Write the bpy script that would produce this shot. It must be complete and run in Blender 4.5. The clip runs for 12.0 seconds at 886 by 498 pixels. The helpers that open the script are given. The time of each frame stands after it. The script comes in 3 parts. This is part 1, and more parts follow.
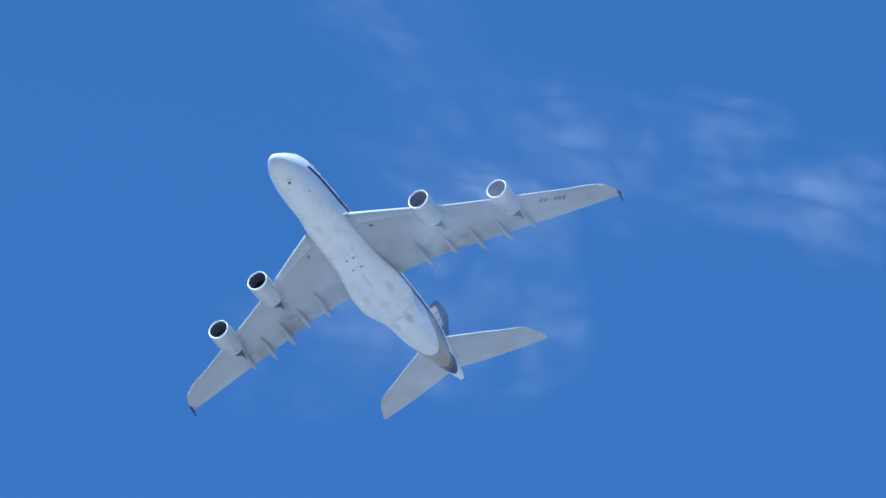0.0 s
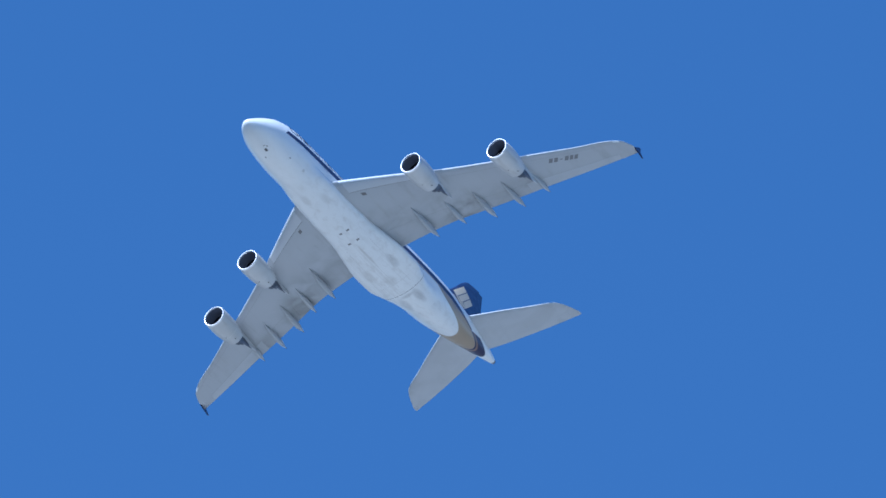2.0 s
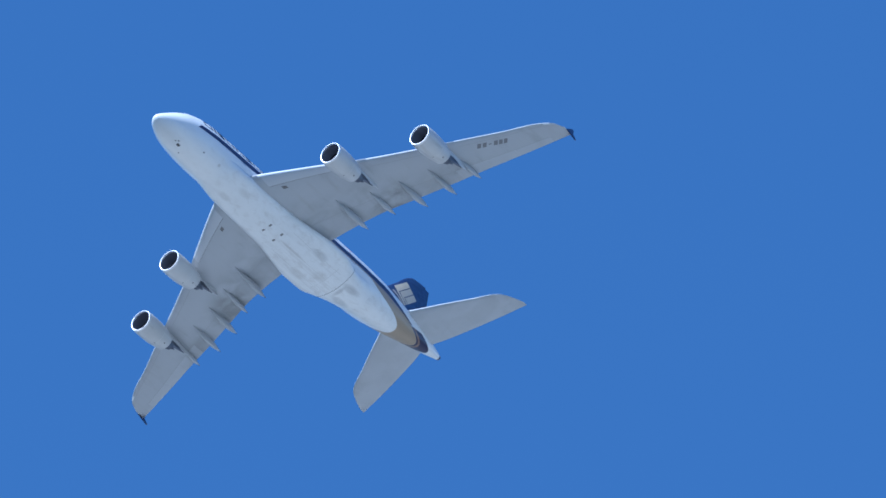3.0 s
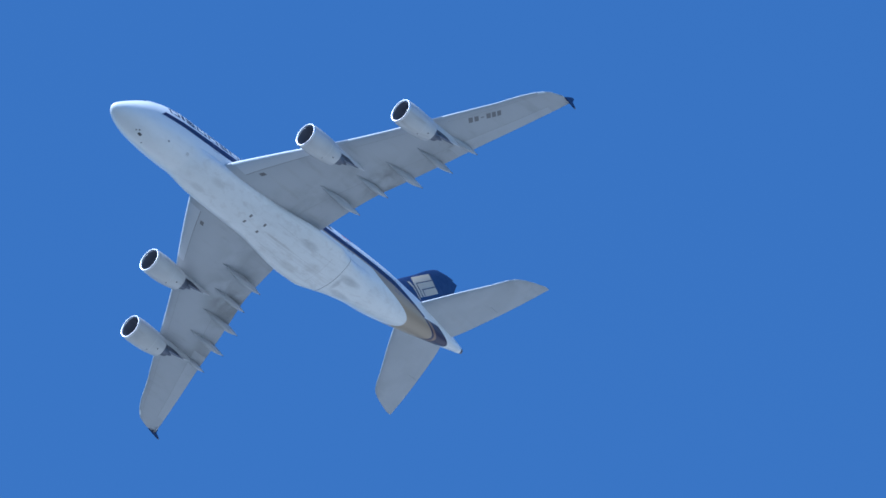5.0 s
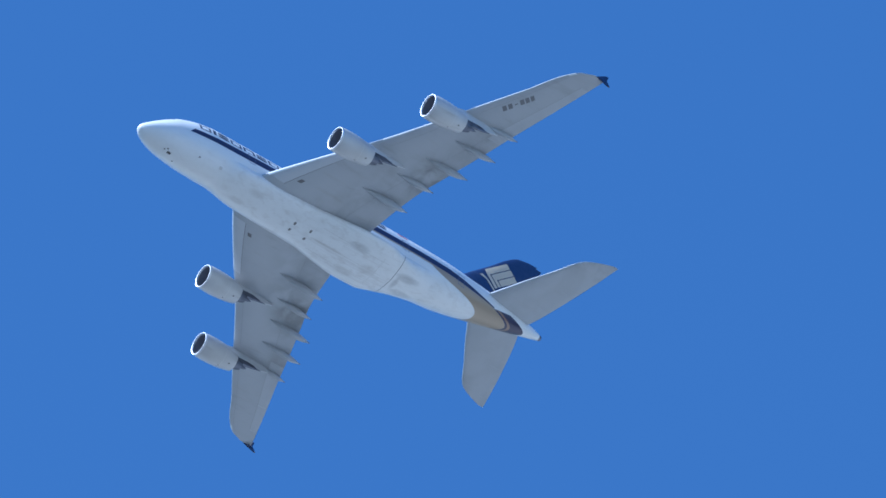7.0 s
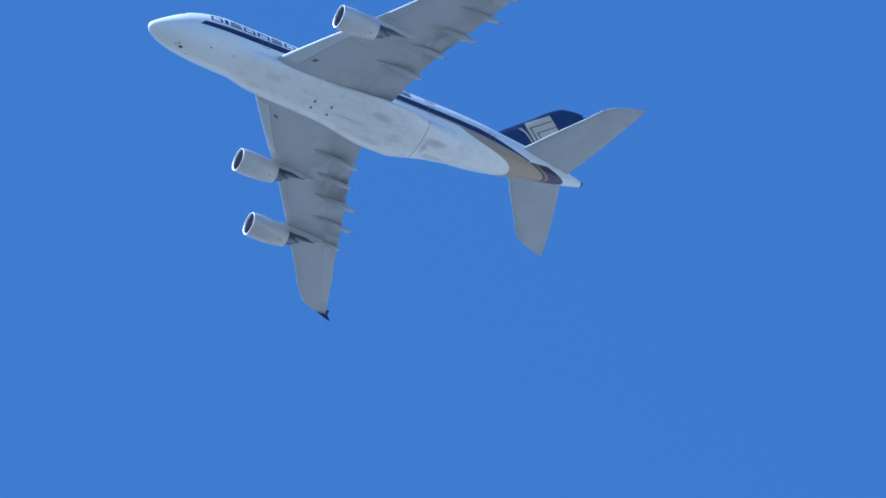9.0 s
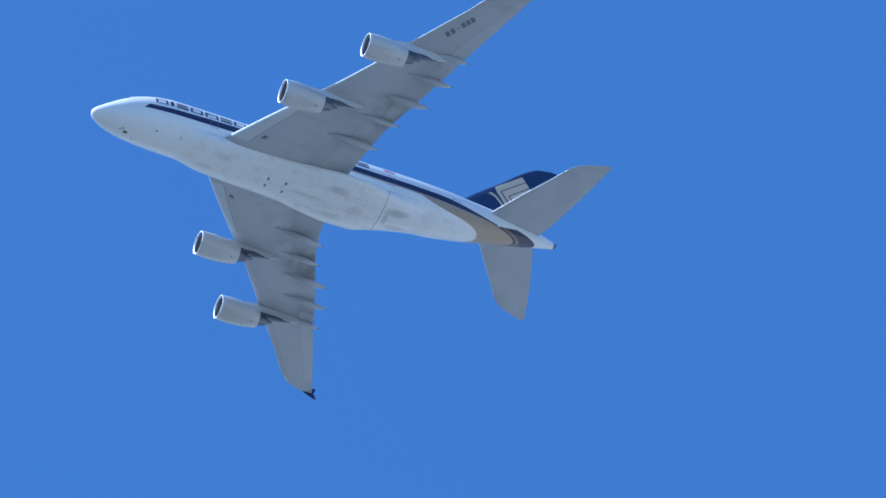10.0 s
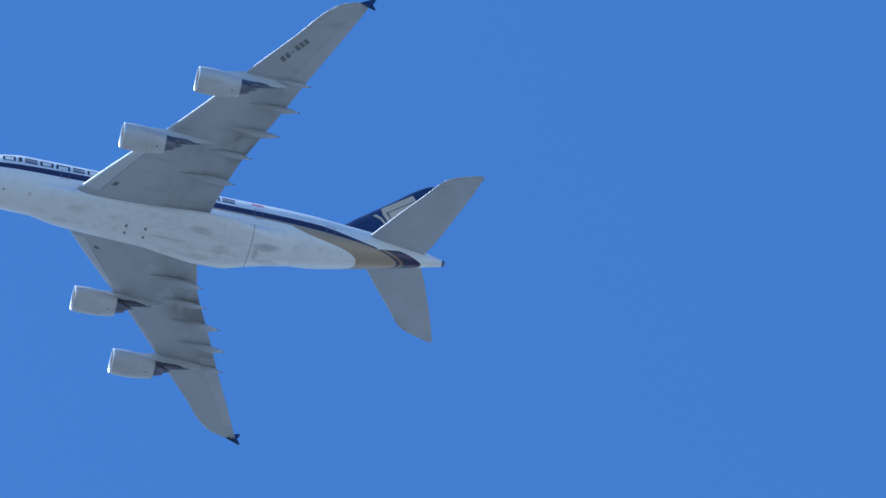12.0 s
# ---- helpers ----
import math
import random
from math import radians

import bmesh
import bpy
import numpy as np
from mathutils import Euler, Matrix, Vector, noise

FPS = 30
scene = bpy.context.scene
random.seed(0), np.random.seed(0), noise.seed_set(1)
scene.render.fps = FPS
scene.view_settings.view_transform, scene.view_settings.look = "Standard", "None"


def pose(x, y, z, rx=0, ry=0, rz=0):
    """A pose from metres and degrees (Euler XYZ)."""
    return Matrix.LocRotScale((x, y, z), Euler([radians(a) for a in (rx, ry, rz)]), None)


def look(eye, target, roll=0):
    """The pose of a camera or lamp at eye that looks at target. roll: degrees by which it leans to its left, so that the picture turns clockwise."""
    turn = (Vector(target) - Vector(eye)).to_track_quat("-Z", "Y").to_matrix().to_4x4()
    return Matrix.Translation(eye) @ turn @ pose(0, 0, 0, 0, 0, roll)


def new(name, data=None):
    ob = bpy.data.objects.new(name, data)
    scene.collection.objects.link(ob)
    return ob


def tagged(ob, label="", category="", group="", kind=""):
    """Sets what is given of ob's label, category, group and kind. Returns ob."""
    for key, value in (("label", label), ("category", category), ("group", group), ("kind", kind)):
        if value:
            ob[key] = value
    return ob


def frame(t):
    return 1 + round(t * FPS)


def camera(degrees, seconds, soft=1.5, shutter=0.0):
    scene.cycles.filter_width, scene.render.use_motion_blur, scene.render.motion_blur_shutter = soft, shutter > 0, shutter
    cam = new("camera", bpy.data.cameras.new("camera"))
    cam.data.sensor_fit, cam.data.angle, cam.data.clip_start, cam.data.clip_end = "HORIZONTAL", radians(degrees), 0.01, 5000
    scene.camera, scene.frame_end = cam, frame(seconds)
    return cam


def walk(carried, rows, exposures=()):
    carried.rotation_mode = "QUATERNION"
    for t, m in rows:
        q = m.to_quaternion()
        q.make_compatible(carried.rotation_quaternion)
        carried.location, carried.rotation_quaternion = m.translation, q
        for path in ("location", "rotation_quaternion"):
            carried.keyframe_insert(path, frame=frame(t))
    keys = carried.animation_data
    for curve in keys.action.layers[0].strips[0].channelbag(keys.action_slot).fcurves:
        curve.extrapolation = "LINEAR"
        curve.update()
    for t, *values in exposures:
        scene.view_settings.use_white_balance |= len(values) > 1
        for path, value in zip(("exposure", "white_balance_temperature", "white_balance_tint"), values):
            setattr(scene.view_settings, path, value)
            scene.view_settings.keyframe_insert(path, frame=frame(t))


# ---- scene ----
# ---- camera: held by hand on the field, following the airliner ----
cam = camera(3.5, 12.0, soft=1.6)
walk(cam, [
    (0.0, pose(0, 0, 1.7, 120.803, -5.548, -63.081)),
    (0.1, pose(0, 0, 1.7, 120.836, -5.286, -62.694)),
    (0.2, pose(0, 0, 1.7, 120.882, -5.045, -62.273)),
    (0.3, pose(0, 0, 1.7, 120.945, -4.801, -61.855)),
    (0.4, pose(0, 0, 1.7, 121.010, -4.530, -61.483)),
    (0.5, pose(0, 0, 1.7, 121.062, -4.241, -61.142)),
    (0.6, pose(0, 0, 1.7, 121.166, -4.073, -60.894)),
    (0.7, pose(0, 0, 1.7, 121.270, -3.901, -60.651)),
    (0.8, pose(0, 0, 1.7, 121.382, -3.740, -60.393)),
    (0.9, pose(0, 0, 1.7, 121.534, -3.586, -60.125)),
    (1.0, pose(0, 0, 1.7, 121.741, -3.431, -59.860)),
    (1.1, pose(0, 0, 1.7, 122.046, -3.274, -59.626)),
    (1.2, pose(0, 0, 1.7, 122.321, -3.123, -59.384)),
    (1.3, pose(0, 0, 1.7, 122.531, -2.980, -59.132)),
    (1.4, pose(0, 0, 1.7, 122.683, -2.840, -58.876)),
    (1.5, pose(0, 0, 1.7, 122.810, -2.698, -58.625)),
    (1.6, pose(0, 0, 1.7, 122.963, -2.624, -58.400)),
    (1.7, pose(0, 0, 1.7, 123.108, -2.565, -58.152)),
    (1.8, pose(0, 0, 1.7, 123.246, -2.498, -57.918)),
    (1.9, pose(0, 0, 1.7, 123.381, -2.412, -57.715)),
    (2.0, pose(0, 0, 1.7, 123.519, -2.336, -57.497)),
    (2.1, pose(0, 0, 1.7, 123.699, -2.159, -57.242)),
    (2.2, pose(0, 0, 1.7, 123.876, -1.985, -56.984)),
    (2.3, pose(0, 0, 1.7, 124.048, -1.823, -56.709)),
    (2.4, pose(0, 0, 1.7, 124.209, -1.670, -56.423)),
    (2.5, pose(0, 0, 1.7, 124.353, -1.526, -56.127)),
    (2.6, pose(0, 0, 1.7, 124.510, -1.243, -55.721)),
    (2.7, pose(0, 0, 1.7, 124.650, -0.965, -55.310)),
    (2.8, pose(0, 0, 1.7, 124.781, -0.679, -54.912)),
    (2.9, pose(0, 0, 1.7, 124.919, -0.388, -54.524)),
    (3.0, pose(0, 0, 1.7, 125.059, -0.111, -54.117)),
    (3.2, pose(0, 0, 1.7, 125.418, 0.378, -53.333)),
    (4.8, pose(0, 0, 1.7, 128.087, 1.596, -47.813)),
    (4.9, pose(0, 0, 1.7, 128.244, 1.796, -47.519)),
    (5.0, pose(0, 0, 1.7, 128.403, 1.983, -47.213)),
    (5.1, pose(0, 0, 1.7, 128.551, 2.082, -46.838)),
    (5.2, pose(0, 0, 1.7, 128.704, 2.191, -46.478)),
    (5.3, pose(0, 0, 1.7, 128.876, 2.315, -46.140)),
    (5.4, pose(0, 0, 1.7, 129.063, 2.432, -45.796)),
    (5.5, pose(0, 0, 1.7, 129.247, 2.528, -45.428)),
    (5.6, pose(0, 0, 1.7, 129.401, 2.846, -44.770)),
    (5.7, pose(0, 0, 1.7, 129.569, 3.128, -44.071)),
    (5.8, pose(0, 0, 1.7, 129.759, 3.397, -43.361)),
    (5.9, pose(0, 0, 1.7, 129.951, 3.693, -42.686)),
    (6.0, pose(0, 0, 1.7, 130.133, 3.998, -42.026)),
    (6.1, pose(0, 0, 1.7, 130.318, 3.842, -41.601)),
    (6.2, pose(0, 0, 1.7, 130.512, 3.671, -41.165)),
    (6.3, pose(0, 0, 1.7, 130.704, 3.554, -40.796)),
    (6.4, pose(0, 0, 1.7, 130.888, 3.502, -40.505)),
    (6.5, pose(0, 0, 1.7, 131.075, 3.469, -40.241)),
    (6.7, pose(0, 0, 1.7, 131.434, 3.614, -39.618)),
    (8.3, pose(0, 0, 1.7, 134.295, 4.987, -31.794)),
    (8.4, pose(0, 0, 1.7, 134.446, 4.938, -31.368)),
    (8.5, pose(0, 0, 1.7, 134.587, 4.894, -30.951)),
    (8.6, pose(0, 0, 1.7, 134.699, 4.892, -30.566)),
    (8.7, pose(0, 0, 1.7, 134.767, 4.874, -30.166)),
    (8.8, pose(0, 0, 1.7, 134.785, 4.843, -29.756)),
    (8.9, pose(0, 0, 1.7, 134.811, 4.814, -29.350)),
    (9.0, pose(0, 0, 1.7, 134.882, 4.803, -28.962)),
    (9.1, pose(0, 0, 1.7, 135.073, 4.886, -28.444)),
    (9.2, pose(0, 0, 1.7, 135.261, 4.967, -27.927)),
    (9.3, pose(0, 0, 1.7, 135.441, 5.045, -27.410)),
    (9.4, pose(0, 0, 1.7, 135.609, 5.117, -26.888)),
    (9.5, pose(0, 0, 1.7, 135.775, 5.177, -26.358)),
    (9.6, pose(0, 0, 1.7, 135.952, 5.256, -25.822)),
    (9.7, pose(0, 0, 1.7, 136.130, 5.323, -25.277)),
    (9.8, pose(0, 0, 1.7, 136.321, 5.379, -24.725)),
    (9.9, pose(0, 0, 1.7, 136.529, 5.422, -24.163)),
    (10.0, pose(0, 0, 1.7, 136.742, 5.454, -23.592)),
    (10.1, pose(0, 0, 1.7, 136.884, 5.336, -23.162)),
    (10.2, pose(0, 0, 1.7, 137.039, 5.228, -22.742)),
    (10.3, pose(0, 0, 1.7, 137.196, 5.114, -22.321)),
    (10.4, pose(0, 0, 1.7, 137.348, 4.995, -21.896)),
    (10.5, pose(0, 0, 1.7, 137.494, 4.885, -21.482)),
    (10.6, pose(0, 0, 1.7, 137.619, 4.843, -21.059)),
    (10.7, pose(0, 0, 1.7, 137.733, 4.788, -20.626)),
    (10.8, pose(0, 0, 1.7, 137.835, 4.729, -20.191)),
    (10.9, pose(0, 0, 1.7, 137.940, 4.669, -19.757)),
    (11.0, pose(0, 0, 1.7, 138.054, 4.609, -19.323)),
    (11.1, pose(0, 0, 1.7, 138.159, 4.643, -18.777)),
    (11.2, pose(0, 0, 1.7, 138.267, 4.673, -18.229)),
    (11.5, pose(0, 0, 1.7, 138.682, 4.846, -16.664)),
    (12.0, pose(0, 0, 1.7, 139.404, 5.312, -13.365)),
], exposures=[(0.0, 0.42, 4880, 9), (2.5, 0.51, 4880, 9), (6.5, 0.63, 4880, 9), (9.5, 0.75, 4900, 9), (11.0, 0.75, 4930, 9), (12.0, 0.69, 4980, 9)])

# the airliner's way: seconds and the pose of its nose
# fitted to the camera's view; from 6.5 s pushed away to imitate a zoom
FLIGHT = [
    (0.0, pose(1704.91, 1026.89, 1195.63, -21.035, 3.264, 0.226)),
    (0.5, pose(1644.54, 1026.46, 1198.17, -20.158, 3.573, 0.192)),
    (1.0, pose(1585.57, 1027.02, 1201.84, -19.255, 3.860, 0.135)),
    (1.5, pose(1528.06, 1028.83, 1206.80, -18.224, 4.050, 0.060)),
    (2.0, pose(1470.48, 1030.83, 1212.03, -17.163, 4.233, -0.031)),
    (2.5, pose(1413.30, 1033.28, 1217.72, -16.100, 4.432, -0.101)),
    (3.0, pose(1356.64, 1036.16, 1223.97, -15.009, 4.606, -0.139)),
    (3.5, pose(1298.98, 1038.41, 1229.62, -14.075, 4.818, -0.079)),
    (4.0, pose(1241.59, 1040.92, 1235.60, -13.133, 4.989, 0.003)),
    (4.5, pose(1184.42, 1043.63, 1241.84, -12.190, 5.129, 0.101)),
    (5.0, pose(1127.40, 1046.48, 1248.28, -11.250, 5.242, 0.214)),
    (5.5, pose(1068.69, 1047.85, 1252.75, -10.153, 5.298, 0.102)),
    (6.0, pose(1008.58, 1047.67, 1255.49, -9.139, 5.390, 0.093)),
    (6.5, pose(947.73, 1046.16, 1256.70, -8.227, 5.376, 0.182)),
    (7.0, pose(951.09, 1116.93, 1344.30, -7.148, 5.147, 0.291)),
    (7.5, pose(939.56, 1178.96, 1421.76, -6.100, 4.925, 0.401)),
    (8.0, pose(896.23, 1208.34, 1460.23, -5.090, 4.717, 0.511)),
    (8.5, pose(832.86, 1213.95, 1470.11, -4.122, 4.531, 0.617)),
    (9.0, pose(766.63, 1216.09, 1475.87, -3.191, 4.579, 0.562)),
    (9.5, pose(700.05, 1217.58, 1480.84, -2.308, 4.753, 0.559)),
    (10.0, pose(632.70, 1217.99, 1484.51, -1.532, 5.006, 0.529)),
    (10.5, pose(564.88, 1217.45, 1487.16, -0.883, 5.322, 0.500)),
    (11.0, pose(497.62, 1218.26, 1491.53, -0.252, 5.695, 0.493)),
    (11.5, pose(430.52, 1220.21, 1497.53, 0.259, 6.169, 0.534)),
    (12.0, pose(363.05, 1222.59, 1504.43, 0.678, 6.742, 0.557)),
]

# ---- world, sun ----
world = bpy.data.worlds.new("sky")
scene.world = world
world.use_nodes = True
wn = world.node_tree
sky = wn.nodes.new("ShaderNodeTexSky")
sky.sky_type, sky.sun_disc = "NISHITA", False
SUN_ELEV, SUN_AZ = 54.0, 166.0          # degrees; azimuth from +x towards +y
sky.sun_elevation, sky.sun_rotation = radians(SUN_ELEV), radians(90 - SUN_AZ)
sky.altitude, sky.air_density, sky.dust_density, sky.ozone_density = 200, 1.0, 0.6, 4.0
wn.nodes["Background"].inputs["Strength"].default_value = 0.097
tone = wn.nodes.new("ShaderNodeHueSaturation")
tone.inputs["Saturation"].default_value = 1.15
wn.links.new(sky.outputs[0], tone.inputs["Color"])
wn.links.new(tone.outputs[0], wn.nodes["Background"].inputs[0])
sun = new("sun", bpy.data.lights.new("sun", "SUN"))
sun.data.energy, sun.data.angle, sun.data.color = 5.0, radians(0.5), (1.0, 0.95, 0.87)
to_sun = Vector((math.cos(radians(SUN_AZ)) * math.cos(radians(SUN_ELEV)), math.sin(radians(SUN_AZ)) * math.cos(radians(SUN_ELEV)), math.sin(radians(SUN_ELEV))))
sun.matrix_world = look(to_sun * 200, (0, 0, 0))


# ---- materials ----
class Nodes:
    """A short hand for node trees."""

    def __init__(self, name):
        self.mat = bpy.data.materials.new(name)
        self.mat.use_nodes = True
        self.tree = self.mat.node_tree
        self.bsdf = self.tree.nodes["Principled BSDF"]
        self.out = self.tree.nodes["Material Output"]
        self.place = self.tree.nodes.new("ShaderNodeTexCoord").outputs["Object"]

    def put(self, socket, value):
        if isinstance(value, bpy.types.NodeSocket):
            self.tree.links.new(value, socket)
        elif isinstance(value, tuple) and len(value) == 3 and socket.type == "RGBA":
            socket.default_value = (*value, 1)
        else:
            socket.default_value = value

    def math(self, op, a, b=0.0, c=0.0, clamp=False):
        n = self.tree.nodes.new("ShaderNodeMath")
        n.operation, n.use_clamp = op, clamp
        for s, v in zip(n.inputs, (a, b, c)):
            self.put(s, v)
        return n.outputs[0]

    def xyz(self):
        n = self.tree.nodes.new("ShaderNodeSeparateXYZ")
        self.put(n.inputs[0], self.place)
        return n.outputs

    def noise(self, scale, detail=5, stretch=(1, 1, 1), rough=0.55, distort=0.0, off=(0, 0, 0)):
        m = self.tree.nodes.new("ShaderNodeMapping")
        self.put(m.inputs["Vector"], self.place)
        m.inputs["Scale"].default_value = stretch
        m.inputs["Location"].default_value = off
        n = self.tree.nodes.new("ShaderNodeTexNoise")
        self.put(n.inputs["Vector"], m.outputs[0])
        n.inputs["Scale"].default_value, n.inputs["Detail"].default_value = scale, detail
        n.inputs["Roughness"].default_value, n.inputs["Distortion"].default_value = rough, distort
        return n.outputs[0]

    def ramp(self, v, lo, hi, a=0.0, b=1.0):
        n = self.tree.nodes.new("ShaderNodeMapRange")
        n.interpolation_type = "SMOOTHSTEP"
        for s, x in zip(n.inputs, (v, lo, hi, a, b)):
            self.put(s, x)
        return n.outputs[0]

    def mix(self, f, a, b):
        n = self.tree.nodes.new("ShaderNodeMix")
        n.data_type = "RGBA"
        for s, v in ((n.inputs[0], f), (n.inputs[6], a), (n.inputs[7], b)):
            self.put(s, v)
        return n.outputs[2]

    def less(self, a, b, soft=0.04):
        """1 where a < b, with a narrow soft edge."""
        d = self.math("SUBTRACT", b, a)
        return self.ramp(d, -soft, soft)

    def all(self, *masks):
        m = masks[0]
        for k in masks[1:]:
            m = self.math("MULTIPLY", m, k)
        return m

    def bump(self, height, strength=0.1, distance=0.02):
        n = self.tree.nodes.new("ShaderNodeBump")
        n.inputs["Strength"].default_value, n.inputs["Distance"].default_value = strength, distance
        self.put(n.inputs["Height"], height)
        self.put(self.bsdf.inputs["Normal"], n.outputs[0])

    def finish(self, colour, rough=0.4, metal=0.0, coat=0.0):
        self.put(self.bsdf.inputs["Base Color"], colour)
        self.put(self.bsdf.inputs["Roughness"], rough)
        self.bsdf.inputs["Metallic"].default_value = metal
        self.bsdf.inputs["Coat Weight"].default_value = coat
        return self.mat


WHITE, NAVY, GOLD = (0.80, 0.80, 0.79), (0.020, 0.018, 0.066), (0.37, 0.285, 0.195)


def weathered(n, colour, amount=0.25, tint=(0.30, 0.27, 0.23)):
    """Soot streaks along the airflow and broad faint staining."""
    streak = n.ramp(n.noise(0.9, 6, (0.16, 1.2, 1.2)), 0.52, 0.78)
    patch = n.ramp(n.noise(0.22, 4), 0.45, 0.75)
    f = n.math("MULTIPLY", n.math("ADD", n.math("MULTIPLY", streak, 0.75), n.math("MULTIPLY", patch, 0.35)), amount, clamp=True)
    return n.mix(f, colour, tint)


def paint(name, colour, amount=0.2, rough=0.35, coat=0.3):
    n = Nodes(name)
    c = weathered(n, colour, amount)
    n.bump(n.noise(6, 3), 0.05)
    return n.finish(c, n.ramp(n.noise(1.5, 4), 0.3, 0.7, rough - 0.06, rough + 0.08), 0, coat)


def mottled(n, colour, x, z):
    """Fine brownish grime low on the hull."""
    spot = n.ramp(n.noise(1.1, 3, (0.6, 1.0, 1.0), 0.6, 0.5, (1, 5, 2)), 0.46, 0.74)
    fine = n.ramp(n.noise(5.0, 4, (0.7, 1, 1), 0.6, 0.0, (4, 0, 1)), 0.52, 0.72)
    low = n.all(n.ramp(z, -0.9, -2.8), n.ramp(x, 8.0, 22.0, 0.3, 1.0))
    f = n.all(low, n.math("MULTIPLY_ADD", fine, 0.06, n.math("MULTIPLY", spot, 0.22)))
    return n.mix(f, colour, (0.36, 0.31, 0.26))


def fuselage_paint():
    n = Nodes("fuselage_livery")
    x, y, z = n.xyz()
    ay = n.math("ABSOLUTE", y)
    y2 = n.math("MULTIPLY", y, y)
    base = mottled(n, weathered(n, WHITE, 0.14), x, z)
    # cheat line: rises a little from the nose, tapers out at the tail
    top = n.math("ADD", n.ramp(x, 6.0, 22.0, -0.08, 0.46), n.ramp(x, 51.0, 61.0, 0.0, -0.55))
    low = n.math("ADD", n.ramp(x, 7.0, 30.0, -0.95, -0.62), n.ramp(x, 52.0, 61.0, 0.0, 0.32))
    line = n.all(n.less(n.math("MULTIPLY_ADD", z, 0.9, 7.6), x), n.less(x, 61.2), n.less(low, z), n.less(z, top))
    # gold field under the line, sweeping down round the belly
    front = n.math("SUBTRACT", 58.6, n.math("MULTIPLY", n.math("POWER", ay, 2.5), 0.46))
    g_end = n.math("SUBTRACT", 64.3, y2)
    gold = n.all(n.less(front, x, 0.1), n.less(x, g_end), n.less(z, low))
    thin = n.all(n.less(33.0, x), n.less(x, 56.0), n.less(z, low), n.less(n.math("SUBTRACT", low, 0.25), z))
    smear = n.all(n.ramp(x, 43.5, 45.5), n.ramp(x, 52.0, 48.5), n.ramp(z, -2.2, -3.2), n.ramp(n.noise(1.0, 6, (0.28, 1.3, 1.3), 0.62, 0.4, (3, 1, 0)), 0.44, 0.68))
    base = n.mix(n.math("MULTIPLY", smear, 0.35), base, (0.28, 0.27, 0.28))
    col = n.mix(n.math("MAXIMUM", gold, thin), base, GOLD)
    col = n.mix(line, col, NAVY)
    # bands round the tail
    side = n.less(z, n.math("MULTIPLY_ADD", n.math("SUBTRACT", x, 61.3), 0.3, -0.25), 0.08)
    navy_end = n.math("SUBTRACT", 67.7, n.math("MULTIPLY", y2, 1.4))
    band = n.all(n.less(g_end, x), n.less(x, navy_end), side)
    col = n.mix(band, col, NAVY)
    m1 = n.math("ADD", g_end, 0.45)
    m2 = n.math("ADD", g_end, 0.95)
    col = n.mix(n.all(n.less(m1, x), n.less(x, m2), side), col, (0.24, 0.15, 0.11))
    n.bump(n.noise(5, 3), 0.04)
    return n.finish(col, n.ramp(n.noise(1.2, 4), 0.3, 0.7, 0.28, 0.42), 0, 0.35)


def belly_paint():
    n = Nodes("belly_paint")
    x, y, z = n.xyz()
    base = mottled(n, weathered(n, WHITE, 0.14), x, z)
    grime = n.all(n.ramp(n.noise(0.55, 6, (0.35, 1.0, 1.0), 0.65, 0.6), 0.48, 0.80), n.ramp(x, 15, 32, 0.0, 0.13), n.ramp(x, 48.5, 46.0), n.ramp(z, -2.1, -3.2))
    col = n.mix(grime, base, (0.42, 0.38, 0.33))
    # soft stains: below the wheel bays, about the front of the fairing, and oily fans behind the rear joint
    grey, brown = (0.27, 0.265, 0.27), (0.36, 0.33, 0.29)
    for cx, cy, half, wide, tone, much in ((36.6, -2.3, 2.0, 0.75, grey, 0.45), (37.2, 2.3, 2.0, 0.8, brown, 0.36), (39.8, 0.1, 1.6, 1.0, brown, 0.32), (33.0, 0.0, 3.5, 0.25, brown, 0.42),
                                           (17.6, 1.0, 1.4, 0.7, brown, 0.35), (19.2, -1.5, 1.6, 0.7, brown, 0.30), (45.9, -1.25, 2.2, 0.75, grey, 0.62), (46.6, 1.45, 2.3, 0.7, grey, 0.50), (44.6, 0.1, 0.5, 1.4, grey, 0.5)):
        dx = n.math("MULTIPLY", n.math("SUBTRACT", x, cx), 1 / half)
        dy = n.math("MULTIPLY", n.math("SUBTRACT", y, cy), 1 / wide)
        r2 = n.math("ADD", n.math("MULTIPLY", dx, dx), n.math("MULTIPLY", dy, dy))
        torn = n.noise(1.3, 5, (0.4, 1.2, 1.2), 0.6, 0.6, (cx, cy, 0))
        spot = n.all(n.ramp(n.math("MULTIPLY_ADD", n.math("SUBTRACT", torn, 0.5), 1.6, r2), 1.15, 0.0), n.ramp(torn, 0.30, 0.66, 0.45, 1.0))
        col = n.mix(n.math("MULTIPLY", spot, much), col, tone)
    # long faint runs of fluid along the bay doors
    run = n.all(n.ramp(n.noise(1.4, 4, (0.05, 1.6, 0.4), 0.5, 0.0, (2, 9, 4)), 0.52, 0.66), n.ramp(x, 27.0, 34.0), n.ramp(x, 46.0, 42.0), n.ramp(z, -2.4, -3.4))
    col = n.mix(n.math("MULTIPLY", run, 0.13), col, (0.33, 0.30, 0.27))
    n.bump(n.noise(5, 3), 0.04)
    return n.finish(col, n.ramp(n.noise(1.2, 4), 0.3, 0.7, 0.28, 0.42), 0, 0.35)


